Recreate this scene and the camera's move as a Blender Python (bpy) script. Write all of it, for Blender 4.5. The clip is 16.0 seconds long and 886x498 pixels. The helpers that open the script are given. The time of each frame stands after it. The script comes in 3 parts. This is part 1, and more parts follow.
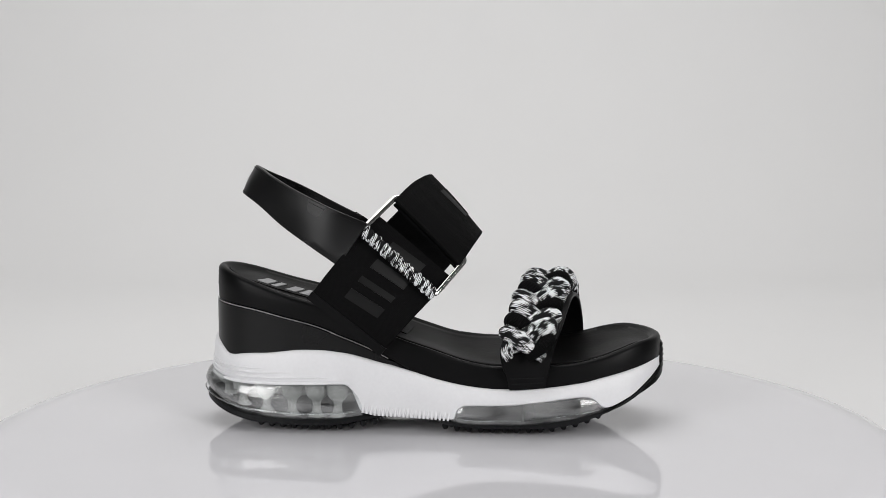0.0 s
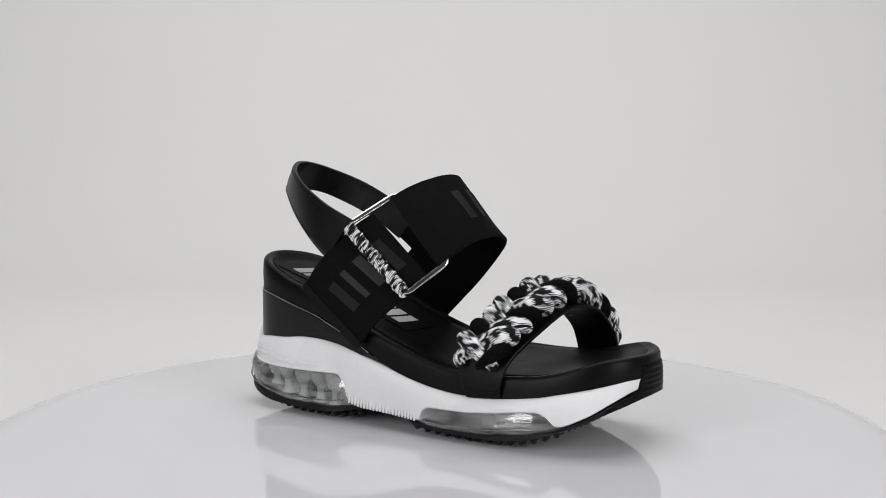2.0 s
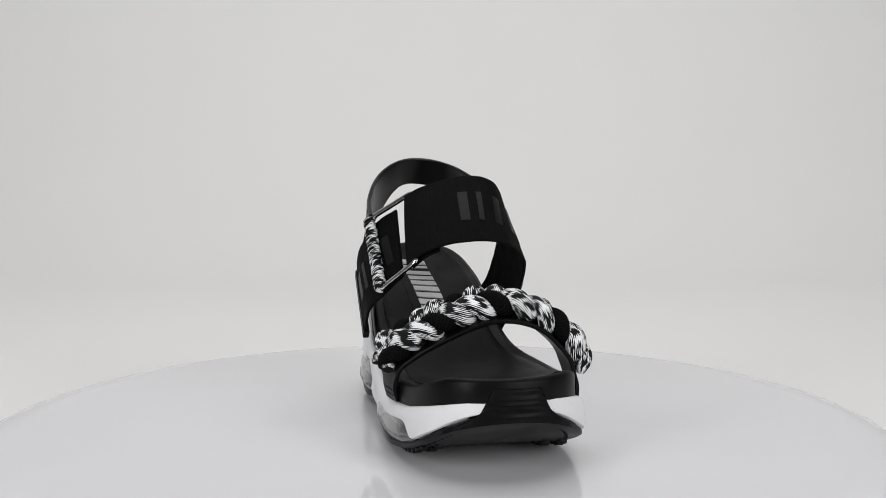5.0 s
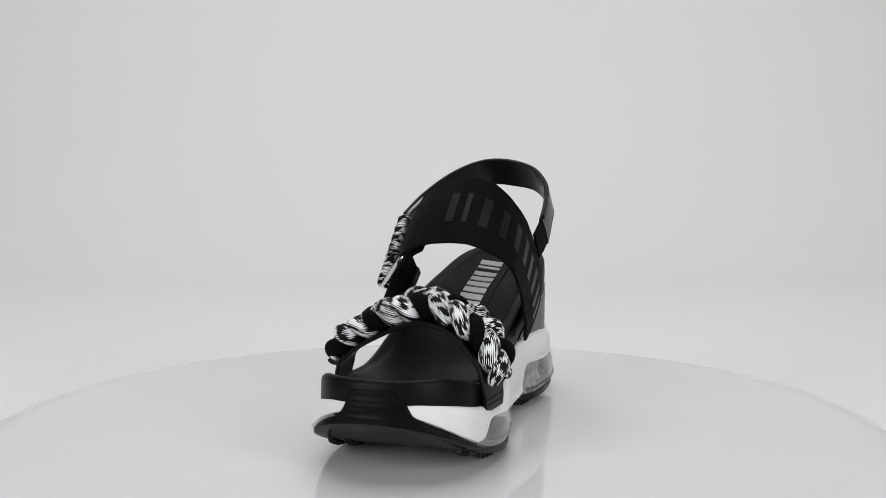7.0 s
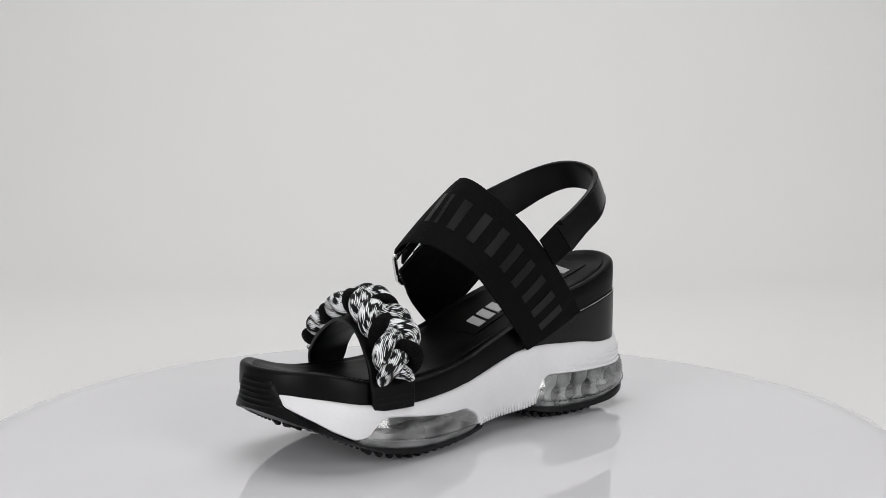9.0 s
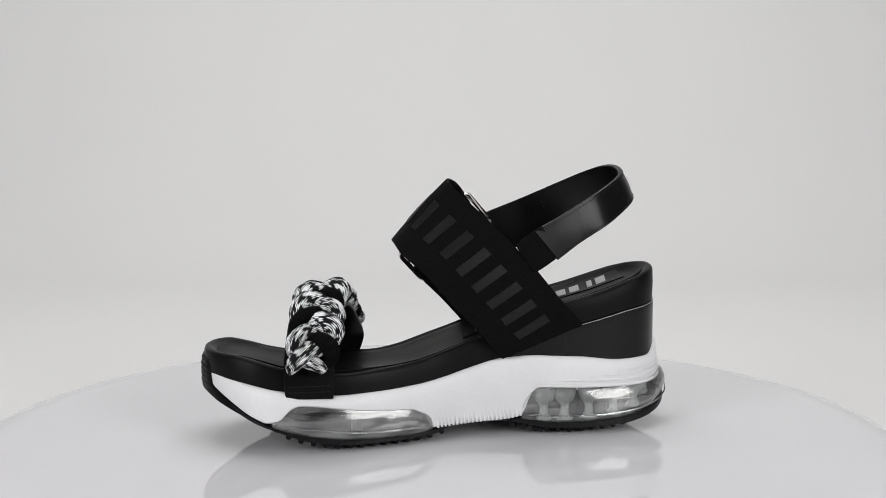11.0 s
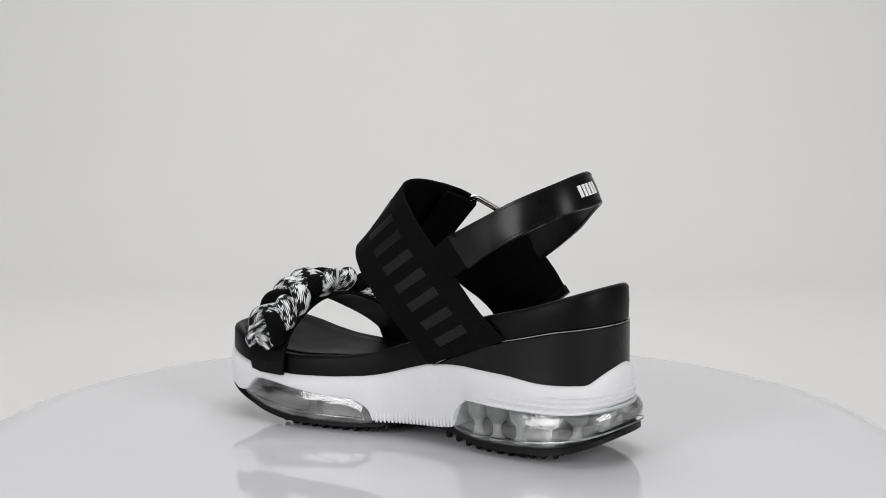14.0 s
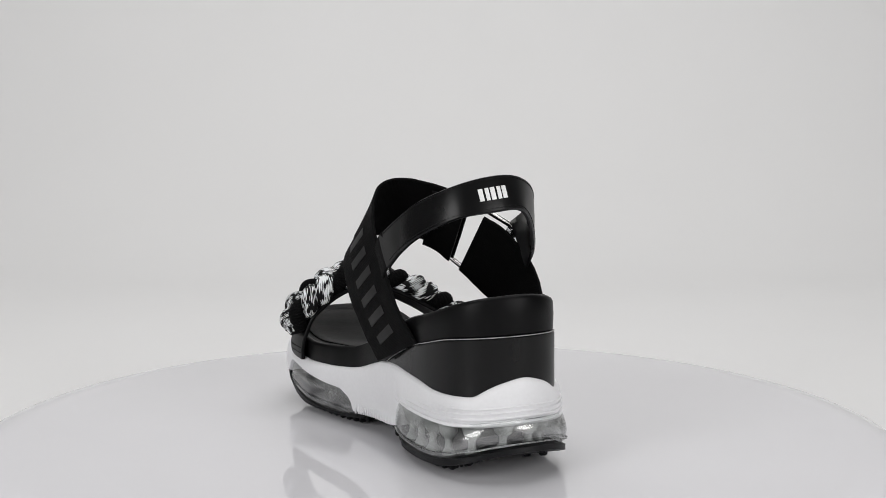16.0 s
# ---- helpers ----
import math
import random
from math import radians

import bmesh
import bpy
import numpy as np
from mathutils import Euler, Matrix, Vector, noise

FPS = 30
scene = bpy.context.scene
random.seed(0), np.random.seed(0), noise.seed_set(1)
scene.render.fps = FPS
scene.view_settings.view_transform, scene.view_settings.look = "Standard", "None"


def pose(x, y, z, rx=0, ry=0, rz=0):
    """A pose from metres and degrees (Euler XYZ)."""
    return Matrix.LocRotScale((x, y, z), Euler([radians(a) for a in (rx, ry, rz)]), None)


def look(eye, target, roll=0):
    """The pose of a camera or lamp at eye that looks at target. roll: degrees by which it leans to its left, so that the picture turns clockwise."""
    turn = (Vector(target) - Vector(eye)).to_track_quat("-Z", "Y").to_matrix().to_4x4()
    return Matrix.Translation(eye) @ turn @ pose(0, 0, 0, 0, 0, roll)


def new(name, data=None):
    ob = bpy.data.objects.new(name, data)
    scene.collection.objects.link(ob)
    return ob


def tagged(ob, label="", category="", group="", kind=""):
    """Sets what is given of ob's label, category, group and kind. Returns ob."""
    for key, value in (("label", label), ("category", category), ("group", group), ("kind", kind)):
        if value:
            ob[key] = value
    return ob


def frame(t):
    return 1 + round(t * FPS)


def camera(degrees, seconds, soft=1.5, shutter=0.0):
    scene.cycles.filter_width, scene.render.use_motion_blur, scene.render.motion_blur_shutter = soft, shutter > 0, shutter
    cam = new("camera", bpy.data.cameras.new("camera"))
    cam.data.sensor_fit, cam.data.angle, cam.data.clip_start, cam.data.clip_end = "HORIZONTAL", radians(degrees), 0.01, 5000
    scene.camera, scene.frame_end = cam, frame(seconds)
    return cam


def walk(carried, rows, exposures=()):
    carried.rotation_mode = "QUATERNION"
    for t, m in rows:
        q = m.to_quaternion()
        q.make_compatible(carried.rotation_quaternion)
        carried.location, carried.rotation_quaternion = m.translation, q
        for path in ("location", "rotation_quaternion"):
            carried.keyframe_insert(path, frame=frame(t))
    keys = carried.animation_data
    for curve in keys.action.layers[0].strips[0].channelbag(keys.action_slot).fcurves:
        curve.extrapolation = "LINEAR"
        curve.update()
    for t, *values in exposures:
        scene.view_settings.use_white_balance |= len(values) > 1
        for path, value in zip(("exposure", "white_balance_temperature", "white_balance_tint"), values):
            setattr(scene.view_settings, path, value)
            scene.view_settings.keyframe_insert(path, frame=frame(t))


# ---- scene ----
# Camera: fixed, a little above a sandal that turns on a round glossy table.
TURN_RATE = 15.2755         # degrees a second, clockwise from above
LIFT = 0.0025               # height of the sandal's zero plane over the table top
LEAN = -0.6                 # degrees by which the sandal leans towards its inner side
AXIS_SHIFT = 0.007          # the sandal's middle line lies beside the turning axis
cam = camera(37.645, 16.0, soft=0.5)
EYE, AIM = (0.00486, -0.73437, 0.17995 + LIFT), (0.00486, 0.0, 0.0974 + LIFT)
walk(cam, [(0.0, look(EYE, AIM, -0.056)), (16.0, look(EYE, AIM, -0.056))])

# ---- light ----
# weak even fill from all round, added without a source of its own
world = bpy.data.worlds.new("studio_fill")
scene.world = world
world.use_nodes = True
world.node_tree.nodes["Background"].inputs[0].default_value = (1.0, 0.99, 0.99, 1)
world.node_tree.nodes["Background"].inputs[1].default_value = 0.12


def softbox(name, eye, target, sx, sy, watts, colour=(1, 1, 1)):
    data = bpy.data.lights.new(name, "AREA")
    data.shape, data.size, data.size_y, data.energy, data.color = "RECTANGLE", sx, sy, watts, colour
    ob = new(name, data)
    ob.matrix_world = look(eye, target)
    return ob


softbox("softbox_overhead", (0.0, 0.15, 1.5), (0.0, 0.1, 0.0), 1.4, 1.2, 10.5, (1.0, 0.99, 0.985))
softbox("softbox_side", (-1.05, -1.15, 0.62), (0.0, 0.0, 0.06), 0.7, 0.9, 12.5, (0.995, 0.99, 0.99))
softbox("softbox_side", (1.05, -1.15, 0.62), (0.0, 0.0, 0.06), 0.7, 0.9, 12.5, (1.0, 0.99, 0.985))
# added lamp with no known source, only to brighten the paper sweep
softbox("backdrop_fill", (0.0, 0.75, 1.85), (0.0, 1.45, 0.5), 2.4, 0.5, 8.2, (0.995, 0.99, 0.985))
scene.view_settings.exposure = 0.0


# ---- materials ----
def material(name, colour, rough=0.5, metal=0.0, scale=200.0, vary=0.15, bump=0.1, bump_scale=None, spec=0.5, rough_vary=0.08):
    m = bpy.data.materials.new(name)
    m.use_nodes = True
    nt = m.node_tree
    b = nt.nodes["Principled BSDF"]
    b.inputs["Roughness"].default_value, b.inputs["Metallic"].default_value = rough, metal
    b.inputs["Specular IOR Level"].default_value = spec
    co = nt.nodes.new("ShaderNodeTexCoord")
    n1 = nt.nodes.new("ShaderNodeTexNoise")
    n1.inputs["Scale"].default_value, n1.inputs["Detail"].default_value = scale, 5
    n2 = nt.nodes.new("ShaderNodeTexNoise")
    n2.inputs["Scale"].default_value, n2.inputs["Detail"].default_value = scale / 9, 3
    for n in (n1, n2):
        nt.links.new(co.outputs["Object"], n.inputs["Vector"])
    add = nt.nodes.new("ShaderNodeMath")
    add.operation = "ADD"
    nt.links.new(n1.outputs[0], add.inputs[0])
    nt.links.new(n2.outputs[0], add.inputs[1])
    ramp = nt.nodes.new("ShaderNodeMapRange")
    ramp.inputs[1].default_value, ramp.inputs[2].default_value = 0.6, 1.4
    ramp.inputs[3].default_value, ramp.inputs[4].default_value = 1 - vary, 1 + vary
    nt.links.new(add.outputs[0], ramp.inputs[0])
    mul = nt.nodes.new("ShaderNodeVectorMath")
    mul.operation = "SCALE"
    mul.inputs[0].default_value = colour
    nt.links.new(ramp.outputs[0], mul.inputs["Scale"])
    nt.links.new(mul.outputs[0], b.inputs["Base Color"])
    rr = nt.nodes.new("ShaderNodeMapRange")
    rr.inputs[1].default_value, rr.inputs[2].default_value = 0.3, 0.7
    rr.inputs[3].default_value, rr.inputs[4].default_value = max(0.0, rough - rough_vary), rough + rough_vary
    nt.links.new(n2.outputs[0], rr.inputs[0])
    nt.links.new(rr.outputs[0], b.inputs["Roughness"])
    if bump:
        bp = nt.nodes.new("ShaderNodeBump")
        bp.inputs["Strength"].default_value, bp.inputs["Distance"].default_value = bump, 0.0004
        n3 = nt.nodes.new("ShaderNodeTexNoise")
        n3.inputs["Scale"].default_value, n3.inputs["Detail"].default_value = bump_scale or scale * 3, 4
        nt.links.new(co.outputs["Object"], n3.inputs["Vector"])
        nt.links.new(n3.outputs[0], bp.inputs["Height"])
        nt.links.new(bp.outputs[0], b.inputs["Normal"])
    return m


def woven(name, colour, pitch, rough, strength=0.5, vary=0.25):
    """A ribbed woven band: fine ribs across its length by the UV map (in metres)."""
    m = material(name, colour, rough, 0, 900, vary, 0.0, spec=0.05)
    nt = m.node_tree
    uv = nt.nodes.new("ShaderNodeUVMap")
    w1 = nt.nodes.new("ShaderNodeTexWave")
    w1.bands_direction = "X"
    w1.inputs["Scale"].default_value, w1.inputs["Distortion"].default_value = 0.314 / pitch, 0.6
    w2 = nt.nodes.new("ShaderNodeTexWave")
    w2.bands_direction = "Y"
    w2.inputs["Scale"].default_value, w2.inputs["Distortion"].default_value = 0.314 / pitch * 1.4, 0.6
    for w in (w1, w2):
        nt.links.new(uv.outputs[0], w.inputs["Vector"])
    mx = nt.nodes.new("ShaderNodeMath")
    mx.operation = "MULTIPLY_ADD"
    mx.inputs[1].default_value = 0.4
    nt.links.new(w2.outputs["Fac"], mx.inputs[0])
    nt.links.new(w1.outputs["Fac"], mx.inputs[2])
    bp = nt.nodes.new("ShaderNodeBump")
    bp.inputs["Strength"].default_value, bp.inputs["Distance"].default_value = strength, 0.0005
    nt.links.new(mx.outputs[0], bp.inputs["Height"])
    nt.links.new(bp.outputs[0], nt.nodes["Principled BSDF"].inputs["Normal"])
    return m


def cord_material(name, white_share):
    """Braided cord: black yarn with white flecks that run in slanted dashes along the cord."""
    m = bpy.data.materials.new(name)
    m.use_nodes = True
    nt = m.node_tree
    b = nt.nodes["Principled BSDF"]
    b.inputs["Roughness"].default_value, b.inputs["Specular IOR Level"].default_value = 0.75, 0.2
    uv = nt.nodes.new("ShaderNodeUVMap")
    sep = nt.nodes.new("ShaderNodeSeparateXYZ")
    nt.links.new(uv.outputs[0], sep.inputs[0])
    # yarn coordinate: round the cord, slanted with its length
    slant = nt.nodes.new("ShaderNodeMath")
    slant.operation = "MULTIPLY_ADD"
    slant.inputs[1].default_value = 0.22
    nt.links.new(sep.outputs[0], slant.inputs[0])
    nt.links.new(sep.outputs[1], slant.inputs[2])
    comb = nt.nodes.new("ShaderNodeCombineXYZ")
    nt.links.new(slant.outputs[0], comb.inputs[0])
    stripes = nt.nodes.new("ShaderNodeTexWave")
    stripes.inputs["Scale"].default_value, stripes.inputs["Distortion"].default_value = 0.314 / 0.00105, 0.0
    nt.links.new(comb.outputs[0], stripes.inputs["Vector"])
    # every yarn carries white dashes shifted by its own random length
    def math_node(op, value, link=None):
        n = nt.nodes.new("ShaderNodeMath")
        n.operation = op
        if link is not None:
            nt.links.new(link, n.inputs[0])
        n.inputs[1].default_value = value
        return n
    yarn = math_node("FLOOR", 0.0, math_node("DIVIDE", 0.00105, slant.outputs[0]).outputs[0])
    rnd = nt.nodes.new("ShaderNodeTexWhiteNoise")
    rnd.noise_dimensions = "1D"
    nt.links.new(yarn.outputs[0], rnd.inputs["W"])
    shift = nt.nodes.new("ShaderNodeMath")
    shift.operation = "MULTIPLY_ADD"
    shift.inputs[1].default_value = 0.0026
    nt.links.new(rnd.outputs["Value"], shift.inputs[0])
    nt.links.new(sep.outputs[0], shift.inputs[2])
    place = nt.nodes.new("ShaderNodeCombineXYZ")
    nt.links.new(shift.outputs[0], place.inputs[0])
    nt.links.new(sep.outputs[1], place.inputs[1])
    stretch = nt.nodes.new("ShaderNodeMapping")
    stretch.inputs["Scale"].default_value = (290, 220, 1)
    nt.links.new(place.outputs[0], stretch.inputs["Vector"])
    patch = nt.nodes.new("ShaderNodeTexNoise")
    patch.inputs["Scale"].default_value, patch.inputs["Detail"].default_value = 1.0, 0.6
    nt.links.new(stretch.outputs[0], patch.inputs["Vector"])
    mix = nt.nodes.new("ShaderNodeMath")
    mix.operation = "MULTIPLY_ADD"
    mix.inputs[1].default_value = 0.17
    nt.links.new(stripes.outputs["Fac"], mix.inputs[0])
    nt.links.new(patch.outputs[0], mix.inputs[2])
    ramp = nt.nodes.new("ShaderNodeValToRGB")
    e = ramp.color_ramp.elements
    cut = 0.59 + (0.5 - white_share) * 0.3
    e[0].position, e[0].color = cut - 0.01, (0.004, 0.004, 0.0045, 1)
    e[1].position, e[1].color = cut + 0.01, (0.86, 0.88, 0.89, 1)
    nt.links.new(mix.outputs[0], ramp.inputs[0])
    nt.links.new(ramp.outputs[0], b.inputs["Base Color"])
    bp = nt.nodes.new("ShaderNodeBump")
    bp.inputs["Strength"].default_value, bp.inputs["Distance"].default_value = 0.5, 0.0005
    nt.links.new(stripes.outputs["Fac"], bp.inputs["Height"])
    nt.links.new(bp.outputs[0], b.inputs["Normal"])
    return m


def clear_plastic(name, tint, gloss):
    m = bpy.data.materials.new(name)
    m.use_nodes = True
    nt = m.node_tree
    nt.nodes.remove(nt.nodes["Principled BSDF"])
    out = nt.nodes["Material Output"]
    tr = nt.nodes.new("ShaderNodeBsdfTransparent")
    tr.inputs[0].default_value = (*tint, 1)
    gl = nt.nodes.new("ShaderNodeBsdfGlossy")
    gl.inputs["Roughness"].default_value = 0.16
    gl.inputs["Color"].default_value = (1, 1, 1, 1)
    di = nt.nodes.new("ShaderNodeBsdfDiffuse")
    di.inputs[0].default_value = (0.70, 0.71, 0.71, 1)
    m1 = nt.nodes.new("ShaderNodeMixShader")
    nt.links.new(tr.outputs[0], m1.inputs[1])
    nt.links.new(di.outputs[0], m1.inputs[2])
    lw = nt.nodes.new("ShaderNodeFresnel")
    lw.inputs[0].default_value = gloss
    noise_tex = nt.nodes.new("ShaderNodeTexNoise")
    noise_tex.inputs["Scale"].default_value, noise_tex.inputs["Detail"].default_value = 1.0, 2
    ripple = nt.nodes.new("ShaderNodeMapping")
    ripple.inputs["Scale"].default_value = (55, 55, 190)
    bp = nt.nodes.new("ShaderNodeBump")
    bp.inputs["Strength"].default_value, bp.inputs["Distance"].default_value = 0.35, 0.002
    co = nt.nodes.new("ShaderNodeTexCoord")
    nt.links.new(co.outputs["Object"], ripple.inputs["Vector"])
    nt.links.new(ripple.outputs[0], noise_tex.inputs["Vector"])
    nt.links.new(noise_tex.outputs[0], bp.inputs["Height"])
    nt.links.new(bp.outputs[0], gl.inputs["Normal"])
    nt.links.new(bp.outputs[0], lw.inputs["Normal"])
    # pale diffuse streaks: partly milky plastic, partly soft reflections put into the colour
    pale_streaks = nt.nodes.new("ShaderNodeMapRange")
    pale_streaks.inputs[1].default_value, pale_streaks.inputs[2].default_value = 0.36, 0.66
    pale_streaks.inputs[3].default_value, pale_streaks.inputs[4].default_value = 0.03, 0.3
    nt.links.new(noise_tex.outputs[0], pale_streaks.inputs[0])
    nt.links.new(pale_streaks.outputs[0], m1.inputs[0])
    m2 = nt.nodes.new("ShaderNodeMixShader")
    nt.links.new(lw.outputs[0], m2.inputs[0])
    nt.links.new(m1.outputs[0], m2.inputs[1])
    nt.links.new(gl.outputs[0], m2.inputs[2])
    nt.links.new(m2.outputs[0], out.inputs[0])
    return m


LEATHER = material("black_leather", (0.0031, 0.0031, 0.0034), 0.4, 0, 300, 0.2, 0.14, 1400, spec=0.11)
LEATHER_SMOOTH = material("smooth_black_leather", (0.0042, 0.0042, 0.0045), 0.3, 0, 160, 0.2, 0.06, 900, spec=0.22)
INSOLE = material("insole_leather", (0.0042, 0.004, 0.004), 0.48, 0, 220, 0.35, 0.3, 600, spec=0.06)
ELASTIC = woven("black_elastic", (0.0038, 0.0038, 0.004), 0.0008, 0.72, 0.26)
RUBBER = material("black_rubber", (0.006, 0.0063, 0.007), 0.42, 0, 400, 0.25, 0.15, 1200, spec=0.19)
FOAM = material("white_foam", (0.75, 0.75, 0.765), 0.5, 0, 500, 0.03, 0.08, 1500, spec=0.35)
CLEAR = clear_plastic("clear_air_cushion", (0.86, 0.885, 0.885), 2.0)
PILLAR = material("milky_pillar", (0.36, 0.37, 0.36), 0.45, 0, 120, 0.45, 0.0, spec=0.3)
STEEL = material("polished_steel", (0.75, 0.74, 0.72), 0.12, 1.0, 300, 0.05, 0.02)
PRINT = material("grey_print", (0.0068, 0.0068, 0.007), 0.46, 0, 500, 0.1, 0.05, spec=0.17)
PRINT_LIGHT = material("silver_print", (0.45, 0.45, 0.46), 0.5, 0, 500, 0.12, 0.05)
EMBROIDERY = material("white_embroidery", (0.8, 0.8, 0.8), 0.7, 0, 900, 0.15, 0.5, 2500, spec=0.2)
THREAD = material("black_thread", (0.007, 0.007, 0.0075), 0.7, 0, 900, 0.2, 0.3, spec=0.2)
SEAM = material("pale_seam_edge", (0.33, 0.33, 0.33), 0.5, 0, 300, 0.6, 0.1)
CORD_WHITE = cord_material("flecked_cord", 0.40)
CORD_BLACK = woven("black_cord", (0.0038, 0.0038, 0.004), 0.0011, 0.8, 0.8)
TABLE = material("white_acrylic", (0.69, 0.685, 0.71), 0.05, 0, 25, 0.01, 0.0, spec=0.5, rough_vary=0.02)
PAPER = material("backdrop_paper", (0.787, 0.785, 0.783), 0.9, 0, 6, 0.012, 0.05, 300, spec=0.1)
WALL = material("studio_wall", (0.22, 0.22, 0.225), 0.9, 0, 5, 0.03, 0.1, 200, spec=0.2)


# ---- mesh helpers ----
def part(name, bm, mat, parent=None, label="", smooth=True):
    bmesh.ops.recalc_face_normals(bm, faces=bm.faces[:])
    me = bpy.data.meshes.new(name)
    bm.to_mesh(me)
    bm.free()
    me.materials.append(mat)
    if smooth:
        me.shade_smooth()
        me.set_sharp_from_angle(angle=radians(38))
    ob = new(name, me)
    if parent is not None:
        ob.parent = parent
    if label:
        tagged(ob, label)
    return ob


def spline(points, n, closed=False):
    """n points, evenly spaced by length, on a smooth curve through the given ones."""
    p = np.array(points, float)
    k = len(p)
    out = []
    for i in range(k if closed else k - 1):
        if closed:
            a, b, c, d = p[(i - 1) % k], p[i], p[(i + 1) % k], p[(i + 2) % k]
        else:
            b, c = p[i], p[i + 1]
            a = p[i - 1] if i else 2 * b - c
            d = p[i + 2] if i + 2 < k else 2 * c - b
        for s in np.linspace(0, 1, 24, endpoint=False):
            out.append(0.5 * (2 * b + (c - a) * s + (2 * a - 5 * b + 4 * c - d) * s * s + (3 * b - a - 3 * c + d) * s ** 3))
    if not closed:
        out.append(p[-1])
    out = np.array(out)
    full = np.vstack([out, out[:1]]) if closed else out
    length = np.concatenate([[0], np.cumsum(np.linalg.norm(np.diff(full, axis=0), axis=1))])
    at = np.linspace(0, length[-1], n, endpoint=not closed)
    return np.stack([np.interp(at, length, full[:, j]) for j in range(full.shape[1])], 1)


def table(*pairs):
    """A smooth function through (x, value) pairs."""
    xs, ys = np.array([p[0] for p in pairs], float), np.array([p[1] for p in pairs], float)
    h, d = np.diff(xs), np.diff(ys) / np.diff(xs)
    m = np.zeros(len(xs))
    m[0], m[-1] = d[0], d[-1]
    for i in range(1, len(xs) - 1):
        m[i] = 0 if d[i - 1] * d[i] <= 0 else 2 * d[i - 1] * d[i] / (d[i - 1] + d[i])

    def f(x):
        x = np.clip(np.asarray(x, float), xs[0], xs[-1])
        i = np.clip(np.searchsorted(xs, x) - 1, 0, len(xs) - 2)
        t = (x - xs[i]) / h[i]
        return ((1 + 2 * t) * (1 - t) ** 2 * ys[i] + t * (1 - t) ** 2 * h[i] * m[i]
                + t * t * (3 - 2 * t) * ys[i + 1] + t * t * (t - 1) * h[i] * m[i + 1])
    return f


def skin(rings, closed=True):
    """A bmesh over a stack of rings (arrays of points in millimetres)."""
    bm = bmesh.new()
    vs = [[bm.verts.new(Vector(p) * 0.001) for p in r] for r in rings]
    n = len(rings[0])
    for a, b in zip(vs, vs[1:]):
        for i in range(n if closed else n - 1):
            j = (i + 1) % n
            bm.faces.new((a[i], a[j], b[j], b[i]))
    return bm


def tube(path, radius, sides=10, cap=True, ref=(0, 0, 1), squash=1.0):
    """A round cord along a path in millimetres, with a UV map in metres: along it, and round it."""
    p = np.array(path, float)
    tan = np.gradient(p, axis=0)
    tan /= np.linalg.norm(tan, axis=1, keepdims=True) + 1e-9
    nrm = np.cross(tan[0], ref)
    if np.linalg.norm(nrm) < 1e-3:
        nrm = np.cross(tan[0], (1, 0.1, 0))
    bm = bmesh.new()
    uvl = bm.loops.layers.uv.new("UVMap")
    rows, dist = [], [0.0]
    rad = np.broadcast_to(np.asarray(radius, float), (len(p),))
    for i in range(len(p)):
        nrm = nrm - np.dot(nrm, tan[i]) * tan[i]
        nrm /= np.linalg.norm(nrm) + 1e-9
        bi = np.cross(tan[i], nrm)
        rows.append([bm.verts.new(Vector(p[i] + rad[i] * (math.cos(a) * nrm + squash * math.sin(a) * bi)) * 0.001)
                     for a in np.linspace(0, 2 * math.pi, sides, endpoint=False)])
        if i:
            dist.append(dist[-1] + np.linalg.norm(p[i] - p[i - 1]))
    for i in range(len(p) - 1):
        for k in range(sides):
            j = (k + 1) % sides
            f = bm.faces.new((rows[i][k], rows[i][j], rows[i + 1][j], rows[i + 1][k]))
            r = float(rad.mean())
            for loop, (d, s) in zip(f.loops, ((dist[i], k), (dist[i], k + 1), (dist[i + 1], k + 1), (dist[i + 1], k))):
                loop[uvl].uv = (d * 0.001, s / sides * 2 * math.pi * r * 0.001)
    if cap:
        bm.faces.new(rows[0])
        bm.faces.new(rows[-1])
    return bm


